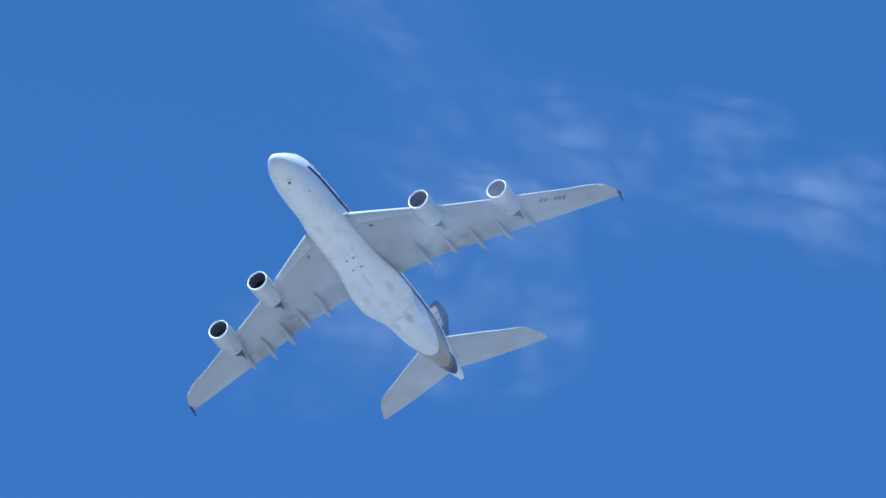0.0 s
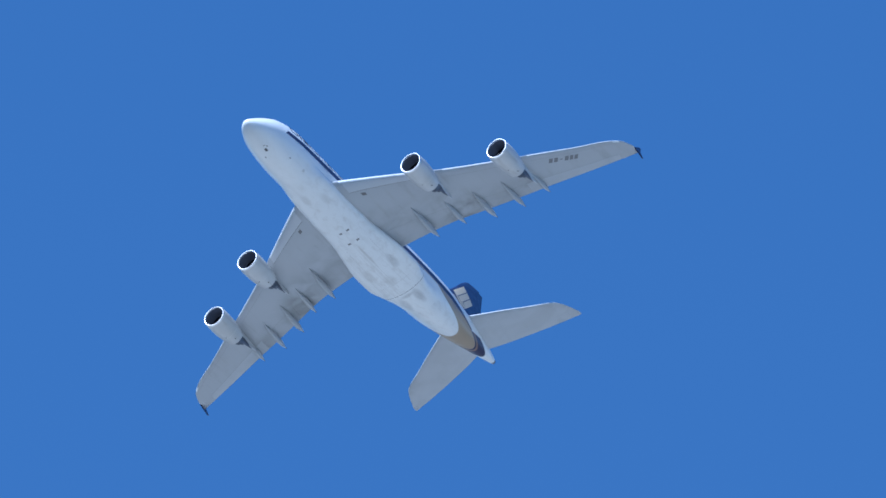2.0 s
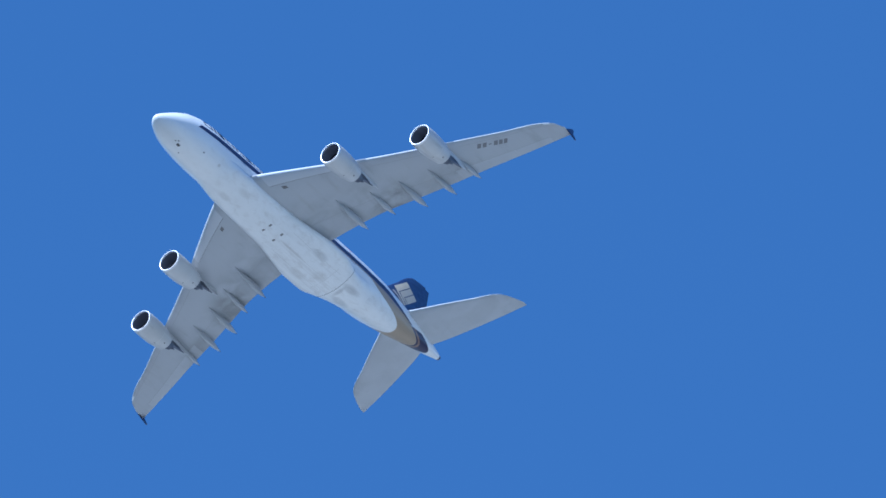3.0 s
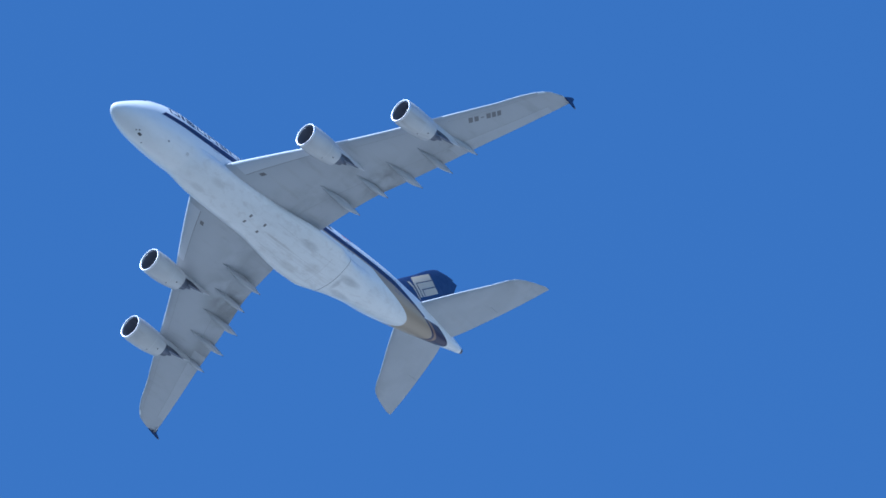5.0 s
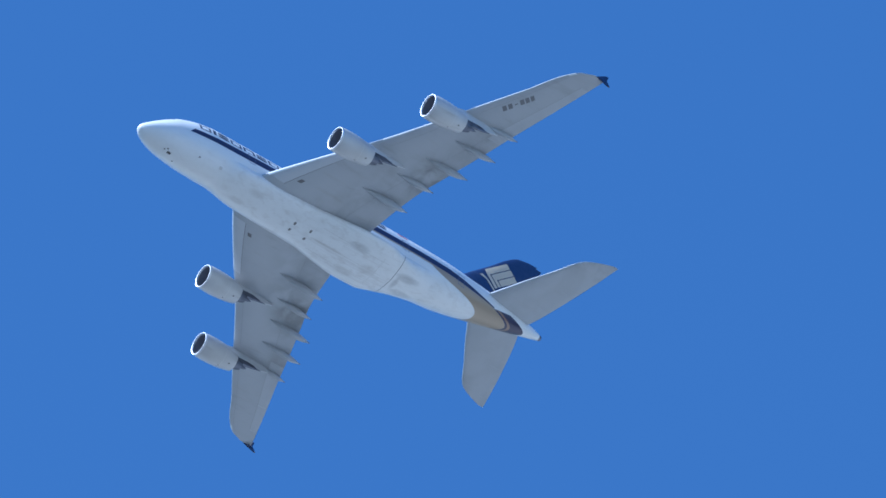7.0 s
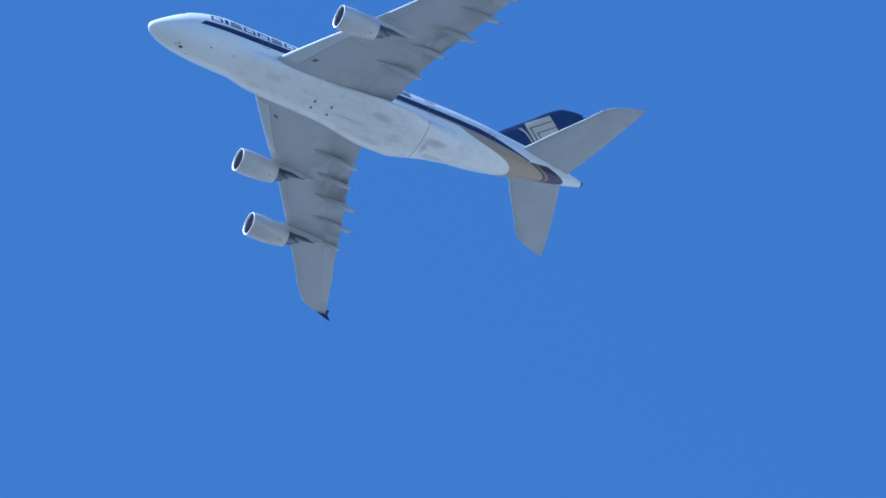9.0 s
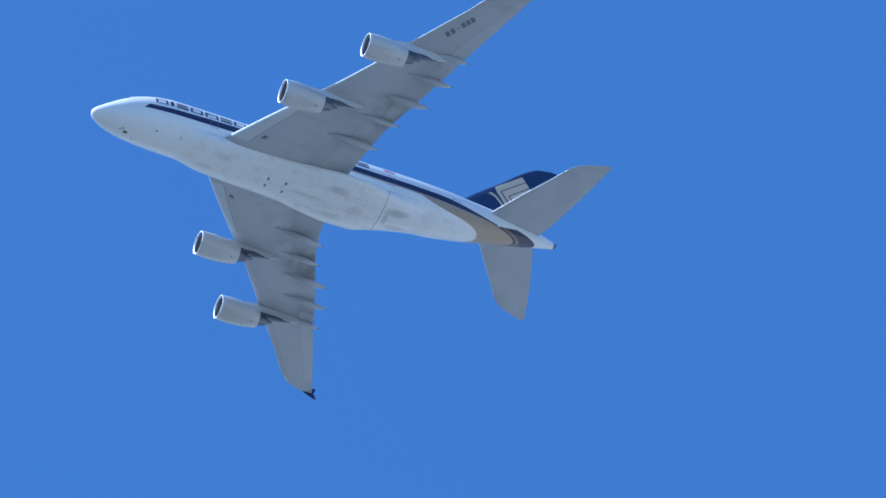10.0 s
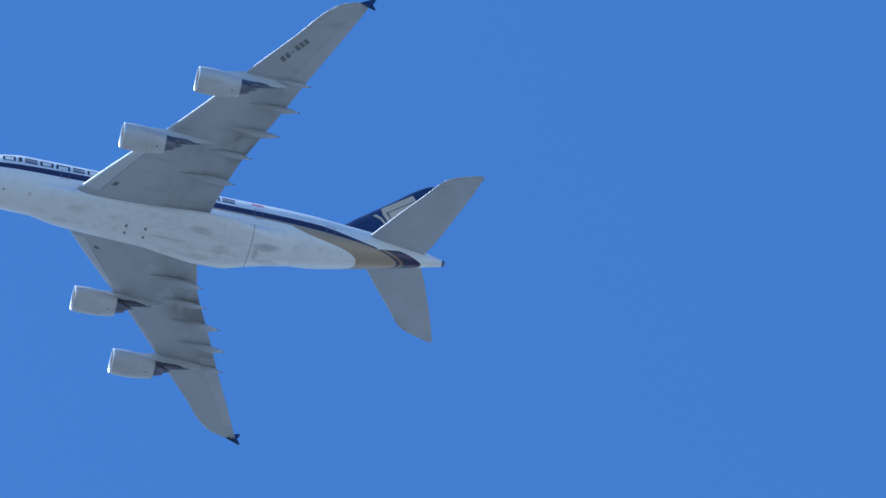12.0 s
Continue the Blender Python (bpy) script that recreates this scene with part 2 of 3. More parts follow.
def wing_paint(name="wing_grey", grey=0.46, dirt=1.0):
    n = Nodes(name)
    x, y, z = n.xyz()
    base = weathered(n, (grey * 0.97, grey, grey * 1.05), 0.25 * dirt)
    soot = n.ramp(n.noise(0.35, 5, (0.25, 1.5, 1.5), 0.6, 0.3), 0.55, 0.8)
    col = n.mix(n.math("MULTIPLY", soot, 0.40 * dirt), base, (0.22, 0.21, 0.20))
    # broad cloudy grime, heaviest in the wake of each engine
    ay = n.math("ABSOLUTE", y)
    back = n.math("SUBTRACT", x, n.math("MULTIPLY_ADD", ay, 0.72, 22.5))
    wake = 0.0
    for ye in (14.6, 25.6):
        d = n.math("ABSOLUTE", n.math("SUBTRACT", ay, ye))
        wake = n.math("MAXIMUM", wake, n.ramp(d, 4.2, 0.6))
    cloudy = n.ramp(n.noise(0.33, 4, (1.0, 0.7, 1.0), 0.5, 0.5, (7, 2, 0)), 0.36, 0.66)
    grime = n.all(n.ramp(back, -1.0, 5.0), n.math("MULTIPLY_ADD", wake, 0.65, 0.35), cloudy)
    col = n.mix(n.math("MULTIPLY", grime, 0.85 * dirt), col, (0.19, 0.195, 0.19))
    n.bump(n.noise(3, 4), 0.06)
    return n.finish(col, n.ramp(n.noise(0.8, 4), 0.3, 0.7, 0.38, 0.55), 0, 0.1)


def metal(name, colour, rough, relief=0.05):
    n = Nodes(name)
    c = n.mix(n.ramp(n.noise(2.0, 5, (0.4, 1, 1)), 0.4, 0.75), colour, tuple((0.6 if relief else 0.88) * v for v in colour))
    n.bump(n.noise(9, 3), relief)
    return n.finish(c, n.ramp(n.noise(3, 4), 0.3, 0.7, rough, rough + 0.15), 1.0)


def ground_cover():
    """Unseen ground: pale, dark and middling zones invented to set bounce light."""
    n = Nodes("bounce_zones")
    x, y, z = n.xyz()
    pale_zone = n.mix(n.ramp(n.noise(0.006, 8), 0.4, 0.62), (0.54, 0.525, 0.47), (0.64, 0.615, 0.55))
    pale_zone = n.mix(n.ramp(n.noise(0.05, 6), 0.45, 0.65), pale_zone, (0.50, 0.48, 0.42))
    # bluish dark tone, added to dim and cool the light bounced upward
    dark_zone = n.mix(n.ramp(n.noise(0.03, 8), 0.4, 0.65), (0.03, 0.045, 0.058), (0.06, 0.075, 0.088))
    edge = n.math("ADD", x, n.math("MULTIPLY", n.math("SUBTRACT", n.noise(0.0012, 6), 0.5), 1500.0))
    # middling tone, added to lift the bounce late in the flight
    mid_zone = n.mix(n.ramp(n.noise(0.02, 6), 0.4, 0.65), (0.10, 0.105, 0.085), (0.15, 0.145, 0.12))
    c = n.mix(n.ramp(edge, -350.0, -900.0), dark_zone, mid_zone)
    # pale band placed to brighten the airliner's underside early in the flight
    c = n.mix(n.all(n.ramp(edge, 1350.0, 1960.0), n.ramp(edge, 4100.0, 2700.0)), c, pale_zone)
    n.bump(n.noise(0.8, 6), 0.3, 0.1)
    return n.finish(c, 0.9)


def cloud_veil(name, seed, dense, along, across):
    """Thin ice cloud: torn filaments over a soft veil, clear towards a ragged rim."""
    n = Nodes(name)
    x, y, z = n.xyz()
    size = (along / 20, across / 20, 1)
    r2 = n.math("ADD", n.math("MULTIPLY", x, x), n.math("MULTIPLY", y, y))
    ragged = n.math("MULTIPLY", n.math("SUBTRACT", n.noise(1.5, 4, size, 0.55, 0.3, (seed, 3, 0)), 0.5), 1.5)
    rim = n.all(n.ramp(n.math("ADD", r2, ragged), 0.95, -0.15), n.ramp(r2, 0.98, 0.70))
    big = n.ramp(n.noise(1.6, 4, size, 0.55, 0.3, (seed, 0, seed)), 0.30, 0.75)
    thread = n.noise(2.2, 3, (size[0] * 0.8, size[1] * 1.5, 1), 0.5, 0.35, (0, seed, 0))
    ridge = n.math("POWER", n.math("SUBTRACT", 1.0, n.math("ABSOLUTE", n.math("MULTIPLY_ADD", thread, 4.0, -2.0)), clamp=True), 1.4)
    soft = n.math("MULTIPLY_ADD", ridge, 0.55, n.ramp(n.noise(3.6, 4, size, 0.55, 0.2, (2, seed, 5)), 0.25, 0.8, 0.2, 0.75))
    a = n.math("MULTIPLY", n.all(rim, big, soft), dense, clamp=True)
    t = n.tree.nodes
    clear, white, glow, both, mix = t.new("ShaderNodeBsdfTransparent"), t.new("ShaderNodeBsdfDiffuse"), t.new("ShaderNodeBsdfTranslucent"), t.new("ShaderNodeMixShader"), t.new("ShaderNodeMixShader")
    white.inputs[0].default_value = glow.inputs[0].default_value = (0.9, 0.9, 0.9, 1)
    n.put(both.inputs[1], white.outputs[0]), n.put(both.inputs[2], glow.outputs[0])
    n.put(mix.inputs[0], a), n.put(mix.inputs[1], clear.outputs[0]), n.put(mix.inputs[2], both.outputs[0])
    n.put(n.out.inputs["Surface"], mix.outputs[0])
    return n.mat


M_FUSELAGE = fuselage_paint()
M_BELLY = belly_paint()
M_WING = wing_paint("wing_grey", 0.44)
M_TAIL = wing_paint("tailplane_grey", 0.48, 0.4)
M_FLAP = wing_paint("flap_grey", 0.43)
M_DROOP = wing_paint("droop_nose_grey", 0.54, 0.3)
# paler than the flaps: the ailerons' brighter reflection is put into the colour
M_AILERON_SHEEN = wing_paint("aileron_sheen_grey", 0.475, 0.45)
M_FAIRING = paint("fairing_grey", (0.41, 0.42, 0.435), 0.4)
M_NACELLE = paint("nacelle_white", (0.56, 0.555, 0.55), 0.55)
M_PYLON = paint("pylon_grey", (0.55, 0.56, 0.57), 0.35)
# navy made bluer than the stripe: the gloss's sky reflection is painted in
M_NAVY = paint("navy_paint", (0.014, 0.023, 0.082), 0.1, 0.35)
M_GOLD = paint("gold_paint", (0.62, 0.50, 0.33), 0.1, 0.4)
M_RED = paint("red_paint", (0.5, 0.03, 0.03), 0.1)
M_LETTER = paint("dark_lettering", (0.02, 0.022, 0.05), 0.05, 0.4)
M_GREYLETTER = paint("grey_lettering", (0.17, 0.17, 0.18), 0.1, 0.5)
M_LIP = metal("polished_lip", (0.76, 0.76, 0.77), 0.40, 0.0)
# white stands in for sun glare along wing and tailplane leading edges
M_SUNLIT_EDGE = paint("sunlit_edge_white", (0.84, 0.84, 0.83), 0.05, 0.3, 0.5)
# dark exhaust metal; its blue tint is sky reflection put into the colour
M_HOT = metal("scorched_sky_sheen_metal", (0.15, 0.16, 0.20), 0.38)
M_FAN = metal("fan_titanium", (0.06, 0.065, 0.085), 0.38)
M_DARK = paint("dark_hatch", (0.09, 0.085, 0.085), 0.1, 0.5, 0)
M_OUTLET = paint("outlet_grille", (0.2, 0.19, 0.18), 0.3, 0.5, 0)
M_HATCH = paint("grey_hatch", (0.15, 0.145, 0.145), 0.1, 0.5, 0)
M_SEAM = paint("seam_sealant", (0.20, 0.20, 0.20), 0.1, 0.6, 0)
M_JOINT = paint("skin_joint", (0.34, 0.345, 0.355), 0.1, 0.6, 0)
M_RIM = paint("door_rim_grey", (0.17, 0.17, 0.23), 0.1, 0.5, 0)
M_FAINT = paint("faint_joint", (0.62, 0.61, 0.59), 0.2, 0.6, 0)
M_LINER = paint("inlet_liner", (0.15, 0.16, 0.20), 0.1, 0.4, 0)
M_GLASS = paint("dark_glazing", (0.015, 0.016, 0.02), 0.0, 0.08, 1)
M_LAMP = paint("clear_lamp_cover", (0.75, 0.78, 0.8), 0.0, 0.08, 1)


# ---- ground ----
def ground_sheet():
    bm = bmesh.new()
    radii = [0, 40, 150, 500, 1500, 5000, 15000, 50000]
    rings = [[bm.verts.new((0, 0, 0))]]
    for r in radii[1:]:
        rings.append([bm.verts.new((r * math.cos(a), r * math.sin(a), 0)) for a in np.linspace(0, 2 * math.pi, 64, endpoint=False)])
    for k in range(64):
        bm.faces.new((rings[0][0], rings[1][k], rings[1][(k + 1) % 64]))
        for a, b in zip(rings[1:], rings[2:]):
            bm.faces.new((a[k], b[k], b[(k + 1) % 64], a[(k + 1) % 64]))
    me = bpy.data.meshes.new("ground")
    bm.to_mesh(me)
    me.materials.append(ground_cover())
    return tagged(new("ground", me), "unseen ground reaching the horizon, toned in zones to set bounce light", "ground", kind="structure")


ground_sheet()


# ---- airliner: its space has x aft of the nose, y to starboard, z up ----
def part(name, bm, material, parent, label="", smooth=True):
    me = bpy.data.meshes.new(name)
    bmesh.ops.recalc_face_normals(bm, faces=bm.faces[:])
    bm.to_mesh(me)
    bm.free()
    for m in material if isinstance(material, (list, tuple)) else (material,):
        me.materials.append(m)
    if smooth:
        for poly in me.polygons:
            poly.use_smooth = True
        me.set_sharp_from_angle(angle=radians(38))
    ob = new(name, me)
    ob.parent = parent
    return tagged(ob, label)


def pchip(xs, ys):
    """A monotone smooth curve through a few stations."""
    xs, ys = np.array(xs, float), np.array(ys, float)
    h = np.diff(xs)
    d = np.diff(ys) / h
    m = np.zeros_like(xs)
    m[0], m[-1] = d[0], d[-1]
    for i in range(1, len(xs) - 1):
        if d[i - 1] * d[i] > 0:
            a, b = 2 * h[i] + h[i - 1], h[i] + 2 * h[i - 1]
            m[i] = (a + b) / (a / d[i - 1] + b / d[i])

    def f(x):
        x = min(max(x, xs[0]), xs[-1])
        i = min(max(int(np.searchsorted(xs, x)) - 1, 0), len(h) - 1)
        t = (x - xs[i]) / h[i]
        return float(ys[i] * (1 + 2 * t) * (1 - t) ** 2 + m[i] * h[i] * t * (1 - t) ** 2 + ys[i + 1] * t * t * (3 - 2 * t) + m[i + 1] * h[i] * t * t * (t - 1))

    return f


def blunt(xs, ys):
    g = pchip([math.sqrt(v) for v in xs], ys)
    return lambda x: g(math.sqrt(max(x, 0)))


TOP = blunt([0, 1, 2.5, 4, 6, 9, 12, 30, 48, 60, 66, 70.6], [-1.7, -0.58, 0.55, 1.72, 2.98, 3.92, 4.2, 4.2, 4.2, 4.0, 3.4, 2.2])
BOT = blunt([0, 1, 2.5, 5, 9, 14, 30, 44, 50, 56, 62, 66, 70.6], [-1.7, -2.85, -3.4, -3.9, -4.2, -4.2, -4.2, -4.2, -3.75, -2.65, -1.1, -0.05, 1.2])
HALF = blunt([0, 0.5, 1, 2.5, 5, 9, 12, 30, 45, 52, 58, 64, 68, 70.6], [0, 0.9, 1.28, 2.03, 2.82, 3.40, 3.57, 3.57, 3.57, 3.4, 2.72, 1.78, 1.05, 0.45])


def loft(rings, close_ends=True, wrap=True):
    """A skin over rings of points."""
    bm = bmesh.new()
    vs = [[bm.verts.new(p) for p in ring] for ring in rings]
    n = len(vs[0])
    for a, b in zip(vs, vs[1:]):
        for k in range(n if wrap else n - 1):
            bm.faces.new((a[k], a[(k + 1) % n], b[(k + 1) % n], b[k]))
    if close_ends and wrap:
        bm.faces.new(vs[0]), bm.faces.new(vs[-1][::-1])
    return bm


FULL = pchip([0, 6, 11, 48, 58, 71], [0, 0.01, 0.065, 0.065, 0.0, 0])


def fuller(x, a):
    """How far the upper deck's shoulders stand out from an ellipse."""
    return 1 + FULL(x) * max(0.0, math.sin(a)) * abs(math.sin(2 * a))


def hull(x, a, out=0.0):
    """A point of the fuselage skin: station x, angle a from starboard, up being 90 degrees."""
    t, b, w = TOP(x), BOT(x), HALF(x)
    f = fuller(x, a)
    return Vector((x, (w * f + out) * math.cos(a), (t + b) / 2 + ((t - b) / 2 * f + out) * math.sin(a)))


def hull_side(x, z, side, out=0.012):
    t, b = TOP(x), BOT(x)
    a = 0.0
    for _ in range(5):
        a = math.asin(max(-1, min(1, (z - (t + b) / 2) / ((t - b) / 2 * fuller(x, a)))))
    return hull(x, a if side > 0 else math.pi - a, out)


def patch(corner, nu, nv):
    """A thin skin patch from a function of u, v in 0..1."""
    bm = bmesh.new()
    g = [[bm.verts.new(corner(i / nu, j / nv)) for j in range(nv + 1)] for i in range(nu + 1)]
    for i in range(nu):
        for j in range(nv):
            bm.faces.new((g[i][j], g[i + 1][j], g[i + 1][j + 1], g[i][j + 1]))
    return bm


plane = new("airliner")
tagged(plane, "white four-engined double-deck airliner flying wheels up under clear sky", "airplane")
plane.empty_display_size = 5


def title_bar(body, side, x0, z0, w, form):
    """One plain shape of the title: a hollow box, an arch or three bars; a narrow one is a solid post."""
    nu, nv = 6, 7
    bm = bmesh.new()
    g = [[bm.verts.new(hull_side(x0 + w * i / nu, z0 + 1.25 * j / nv, side)) for j in range(nv + 1)] for i in range(nu + 1)]
    for i in range(nu):
        for j in range(nv):
            inner = 0 < i < nu - 1
            hollow = w > 1 and ((inner and 0 < j < nv - 1) if form == 0 else (inner and j < nv - 2) if form == 1 else j in (2, 4))
            if not hollow:
                bm.faces.new((g[i][j], g[i + 1][j], g[i + 1][j + 1], g[i][j + 1]))
    bmesh.ops.delete(bm, geom=[v for v in bm.verts if not v.link_faces], context="VERTS")
    part("title_bar", bm, M_LETTER, body)


def door_outline(body, side, x0, z0, w, h):
    """The thin rim of a cabin door, flush in the skin."""
    bm = bmesh.new()
    for u0, u1, v0, v1 in ((0, w, 0, 0.07), (0, w, h - 0.07, h), (0, 0.07, 0.07, h - 0.07), (w - 0.07, w, 0.07, h - 0.07)):
        n = 5
        g = [[bm.verts.new(hull_side(x0 + u, z0 + v0 + (v1 - v0) * j / n, side, 0.014)) for j in range(n + 1)] for u in (u0, u1)]
        for j in range(n):
            bm.faces.new((g[0][j], g[1][j], g[1][j + 1], g[0][j + 1]))
    part("door_rim", bm, M_RIM, body, "thin grey outline of a closed cabin door")


def build_fuselage():
    xs = [0.0004, 0.02, 0.08, 0.2, 0.4, 0.7, 1.1, 1.6, 2.2, 3, 4, 5, 6, 7.5, 9, 11] + list(np.arange(13, 44, 2.5)) + list(np.arange(44, 70.5, 1.3)) + [70.4, 70.6]
    rings = [[hull(x, a) for a in np.linspace(0, 2 * math.pi, 72, endpoint=False)] for x in xs]
    body = part("fuselage", loft(rings), M_FUSELAGE, plane, "white hull with navy stripe and gold tail underside")
    # auxiliary power outlet at the very tail
    c = (TOP(70.6) + BOT(70.6)) / 2
    rings = [[Vector((70.55 + d, r * 0.42 * math.cos(a), c + r * 0.47 * math.sin(a))) for a in np.linspace(0, 2 * math.pi, 24, endpoint=False)] for d, r in ((0, 1.0), (0.25, 0.95), (0.45, 0.8), (0.45, 0.6), (0.1, 0.55))]
    part("tail_outlet", loft(rings), M_HOT, body, "dark exhaust outlet")
    # cockpit windows
    for side in (-1, 1):
        for k in range(3):
            x0 = 2.55 + 0.75 * k
            part("cockpit_window", patch(lambda u, v: hull_side(x0 + 0.62 * u + 0.3 * v, 0.35 + 0.25 * k + 0.5 * v, side), 3, 3), M_GLASS, body, "dark cockpit glazing")
    # airline title along the upper side: plain shapes of its size
    widths = (1.75, 0.5, 1.75, 1.85, 1.95, 1.65, 1.85, 1.75, 1.45, 0, 1.95, 0.5, 1.75, 1.4, 0.5, 1.75, 1.45, 1.75)
    for side in (-1, 1):
        x0 = 8.5
        for k, w in enumerate(widths):
            if w:
                title_bar(body, side, x0, 0.62 + 0.011 * (x0 - 8.5), w, k % 3)
            x0 += w + 0.38 if w else 0.7
        for x0 in (16.6, 43.6, 53.8):
            door_outline(body, side, x0, -1.1, 1.15, 1.9)
        part("flag_patch", patch(lambda u, v: hull_side(43.2 + 1.7 * u, 1.75 + 0.5 * v, side), 3, 2), M_RED, body, "small red flag mark")
    return body


def build_belly():
    """The fairing round the wing root."""
    swell = pchip([12.5, 14.0, 15.5, 17.5, 22, 29, 33, 37, 40.5, 43, 45.5, 47.8, 50], [0, 0.06, 0.40, 0.72, 0.92, 1.12, 1.70, 2.15, 2.12, 1.45, 0.68, 0.24, 0])
    drop = pchip([13, 16, 22, 28, 37, 41, 45, 50], [0, 0.16, 0.42, 0.58, 0.66, 0.5, 0.17, 0])

    def skin(x, q, out=0.015):
        """q from 0 at the keel to 1 a third of the way up the hull; below 0 on the port side."""
        s = abs(q)
        rim = max(0.0, (s - 0.9) * 10, (15.0 - x) / 2.5, (x - 47.5) / 2.5)
        m = hull(x, radians(-90 + 62 * s), out - 0.05 * min(1.0, rim))
        m.y += swell(x) * math.sin(math.pi * s**1.4) ** 1.1
        m.z -= drop(x) * max(0.0, math.cos(math.pi / 2 * s)) ** 0.9
        return m if q >= 0 else Vector((m.x, -m.y, m.z))

    rings = [[skin(x, q) for q in np.linspace(-1, 1, 61)] for x in np.linspace(12.5, 50, 76)]
    fairing = part("belly_fairing", loft(rings, False, False), M_BELLY, plane, "dirty white belly fairing with oily smears")

    def under(x, y, out=0.012):
        lo, hi = 0.0, 0.62
        for _ in range(24):
            mid = (lo + hi) / 2
            lo, hi = (mid, hi) if skin(x, mid).y < abs(y) else (lo, mid)
        m = skin(x, lo, 0.015 + out)
        return Vector((x, y, m.z - out))

    for x0, y0 in ((26.55, 0.63), (29.2, 0.76)):
        for s in (-1, 1):
            part("air_outlet", patch(lambda u, v: under(x0 - 0.17 + 0.34 * u, s * (y0 - 0.24 + 0.48 * v)), 2, 2), M_OUTLET, fairing, "small dark air outlet")
    # joint across the rear of the fairing and the outlines of the wheel bay doors
    part("panel_seam", patch(lambda u, v: skin(43.7 + 0.085 * u, 0.93 - 1.86 * v, 0.03), 1, 48), M_SEAM, fairing, "dark panel joint")
    for y0 in (-2.1, 0.0, 2.1):
        part("door_seam", patch(lambda u, v: under(30.5 + 11.5 * u, y0 - 0.025 + 0.05 * v, 0.008), 24, 1), M_FAINT, fairing)
    part("door_seam", patch(lambda u, v: under(40.9 + 0.06 * u, -2.6 + 5.2 * v, 0.008), 1, 24), M_FAINT, fairing)


# --- wings ---
def foil(u, thick, camber=0.02):
    """Half thickness and camber of an aerofoil at chord fraction u."""
    t = 5 * thick * (0.2969 * math.sqrt(u) - 0.126 * u - 0.3516 * u * u + 0.2843 * u**3 - 0.1015 * u**4)
    return t, camber * 4 * u * (1 - u)


class Surface:
    """A lifting surface by stations along its span: (s, leading x, trailing x, height, thickness)."""

    def __init__(self, stations, upright=False):
        st = list(zip(*stations))
        self.s0, self.s1 = st[0][0], st[0][-1]
        self.lead, self.trail, self.high, self.thick = (pchip(st[0], c) for c in st[1:])
        self.upright = upright

    def at(self, s, u, face, side=1, out=0.0):
        """The skin at span s and chord fraction u; face 1 is above, -1 below."""
        x0, x1 = self.lead(s), self.trail(s)
        t, c = foil(u, self.thick(s), 0.0 if self.upright else 0.015)
        chord = x1 - x0
        h = (c + face * t) * chord + face * out
        if self.upright:
            return Vector((x0 + chord * u, h, s))
        return Vector((x0 + chord * u, side * s, self.high(s) + h))

    def section(self, s, u0, u1, side, n=14):
        us = [u0 + (u1 - u0) * (0.5 - 0.5 * math.cos(math.pi * k / n)) for k in range(n + 1)]
        up = [self.at(s, u, 1, side) for u in us]
        down = [self.at(s, u, -1, side) for u in us]
        if u0 <= 0:
            down = down[1:]
        return up[::-1] + down

    def slab(self, sa, sb, u0, u1, side, steps, n=14):
        return loft([self.section(s, u0, u1, side, n) for s in np.linspace(sa, sb, steps)])


WING = Surface([
    (1.5, 17.6, 37.0, -2.55, 0.125), (4.2, 19.6, 37.5, -2.15, 0.12), (8.0, 22.6, 38.3, -1.62, 0.11), (12.0, 25.9, 39.4, -1.0, 0.105), (17.0, 30.15, 41.5, -0.15, 0.10),
    (22.0, 34.0, 43.6, 0.70, 0.095), (27.2, 37.8, 45.7, 1.60, 0.09), (33.0, 42.2, 48.2, 2.65, 0.085), (38.3, 46.2, 50.4, 3.60, 0.08), (39.3, 47.6, 50.8, 3.78, 0.075), (39.75, 49.1, 51.0, 3.86, 0.06)])
TAILPLANE = Surface([(0.8, 58.8, 67.8, 1.45, 0.10), (2.8, 60.3, 68.7, 1.65, 0.10), (6.7, 63.0, 70.2, 2.12, 0.09), (10.4, 65.7, 71.5, 2.56, 0.085), (13.2, 67.7, 72.4, 2.90, 0.08), (13.75, 68.35, 72.55, 2.97, 0.075), (14.5, 70.0, 72.8, 3.06, 0.06), (15.2, 72.2, 73.0, 3.14, 0.05)])
FIN = Surface([(3.2, 53.4, 67.2, 0, 0.09), (4.5, 55.5, 67.7, 0, 0.09), (8.0, 58.95, 69.0, 0, 0.09), (12.0, 62.9, 70.6, 0, 0.085), (16.9, 67.7, 72.6, 0, 0.08), (17.6, 68.7, 72.9, 0, 0.075), (18.05, 70.4, 73.1, 0, 0.05)], upright=True)


def spindle(base, tip, wide, deep, n=20, steps=18):
    """A canoe-shaped body from base to tip, which hangs below its upper line."""
    base, tip = Vector(base), Vector(tip)
    rings = []
    for k in range(steps + 1):
        u = k / steps
        r = max(0.02, math.sin(math.pi * u ** 1.45) ** 0.85) if k not in (0, steps) else 0.02
        c = base.lerp(tip, u)
        rings.append([Vector((c.x, c.y + wide * r * math.cos(a), c.z + deep * r * (math.sin(a) * (1.0 if math.sin(a) < 0 else 0.5)))) for a in np.linspace(0, 2 * math.pi, n, endpoint=False)])
    return loft(rings)


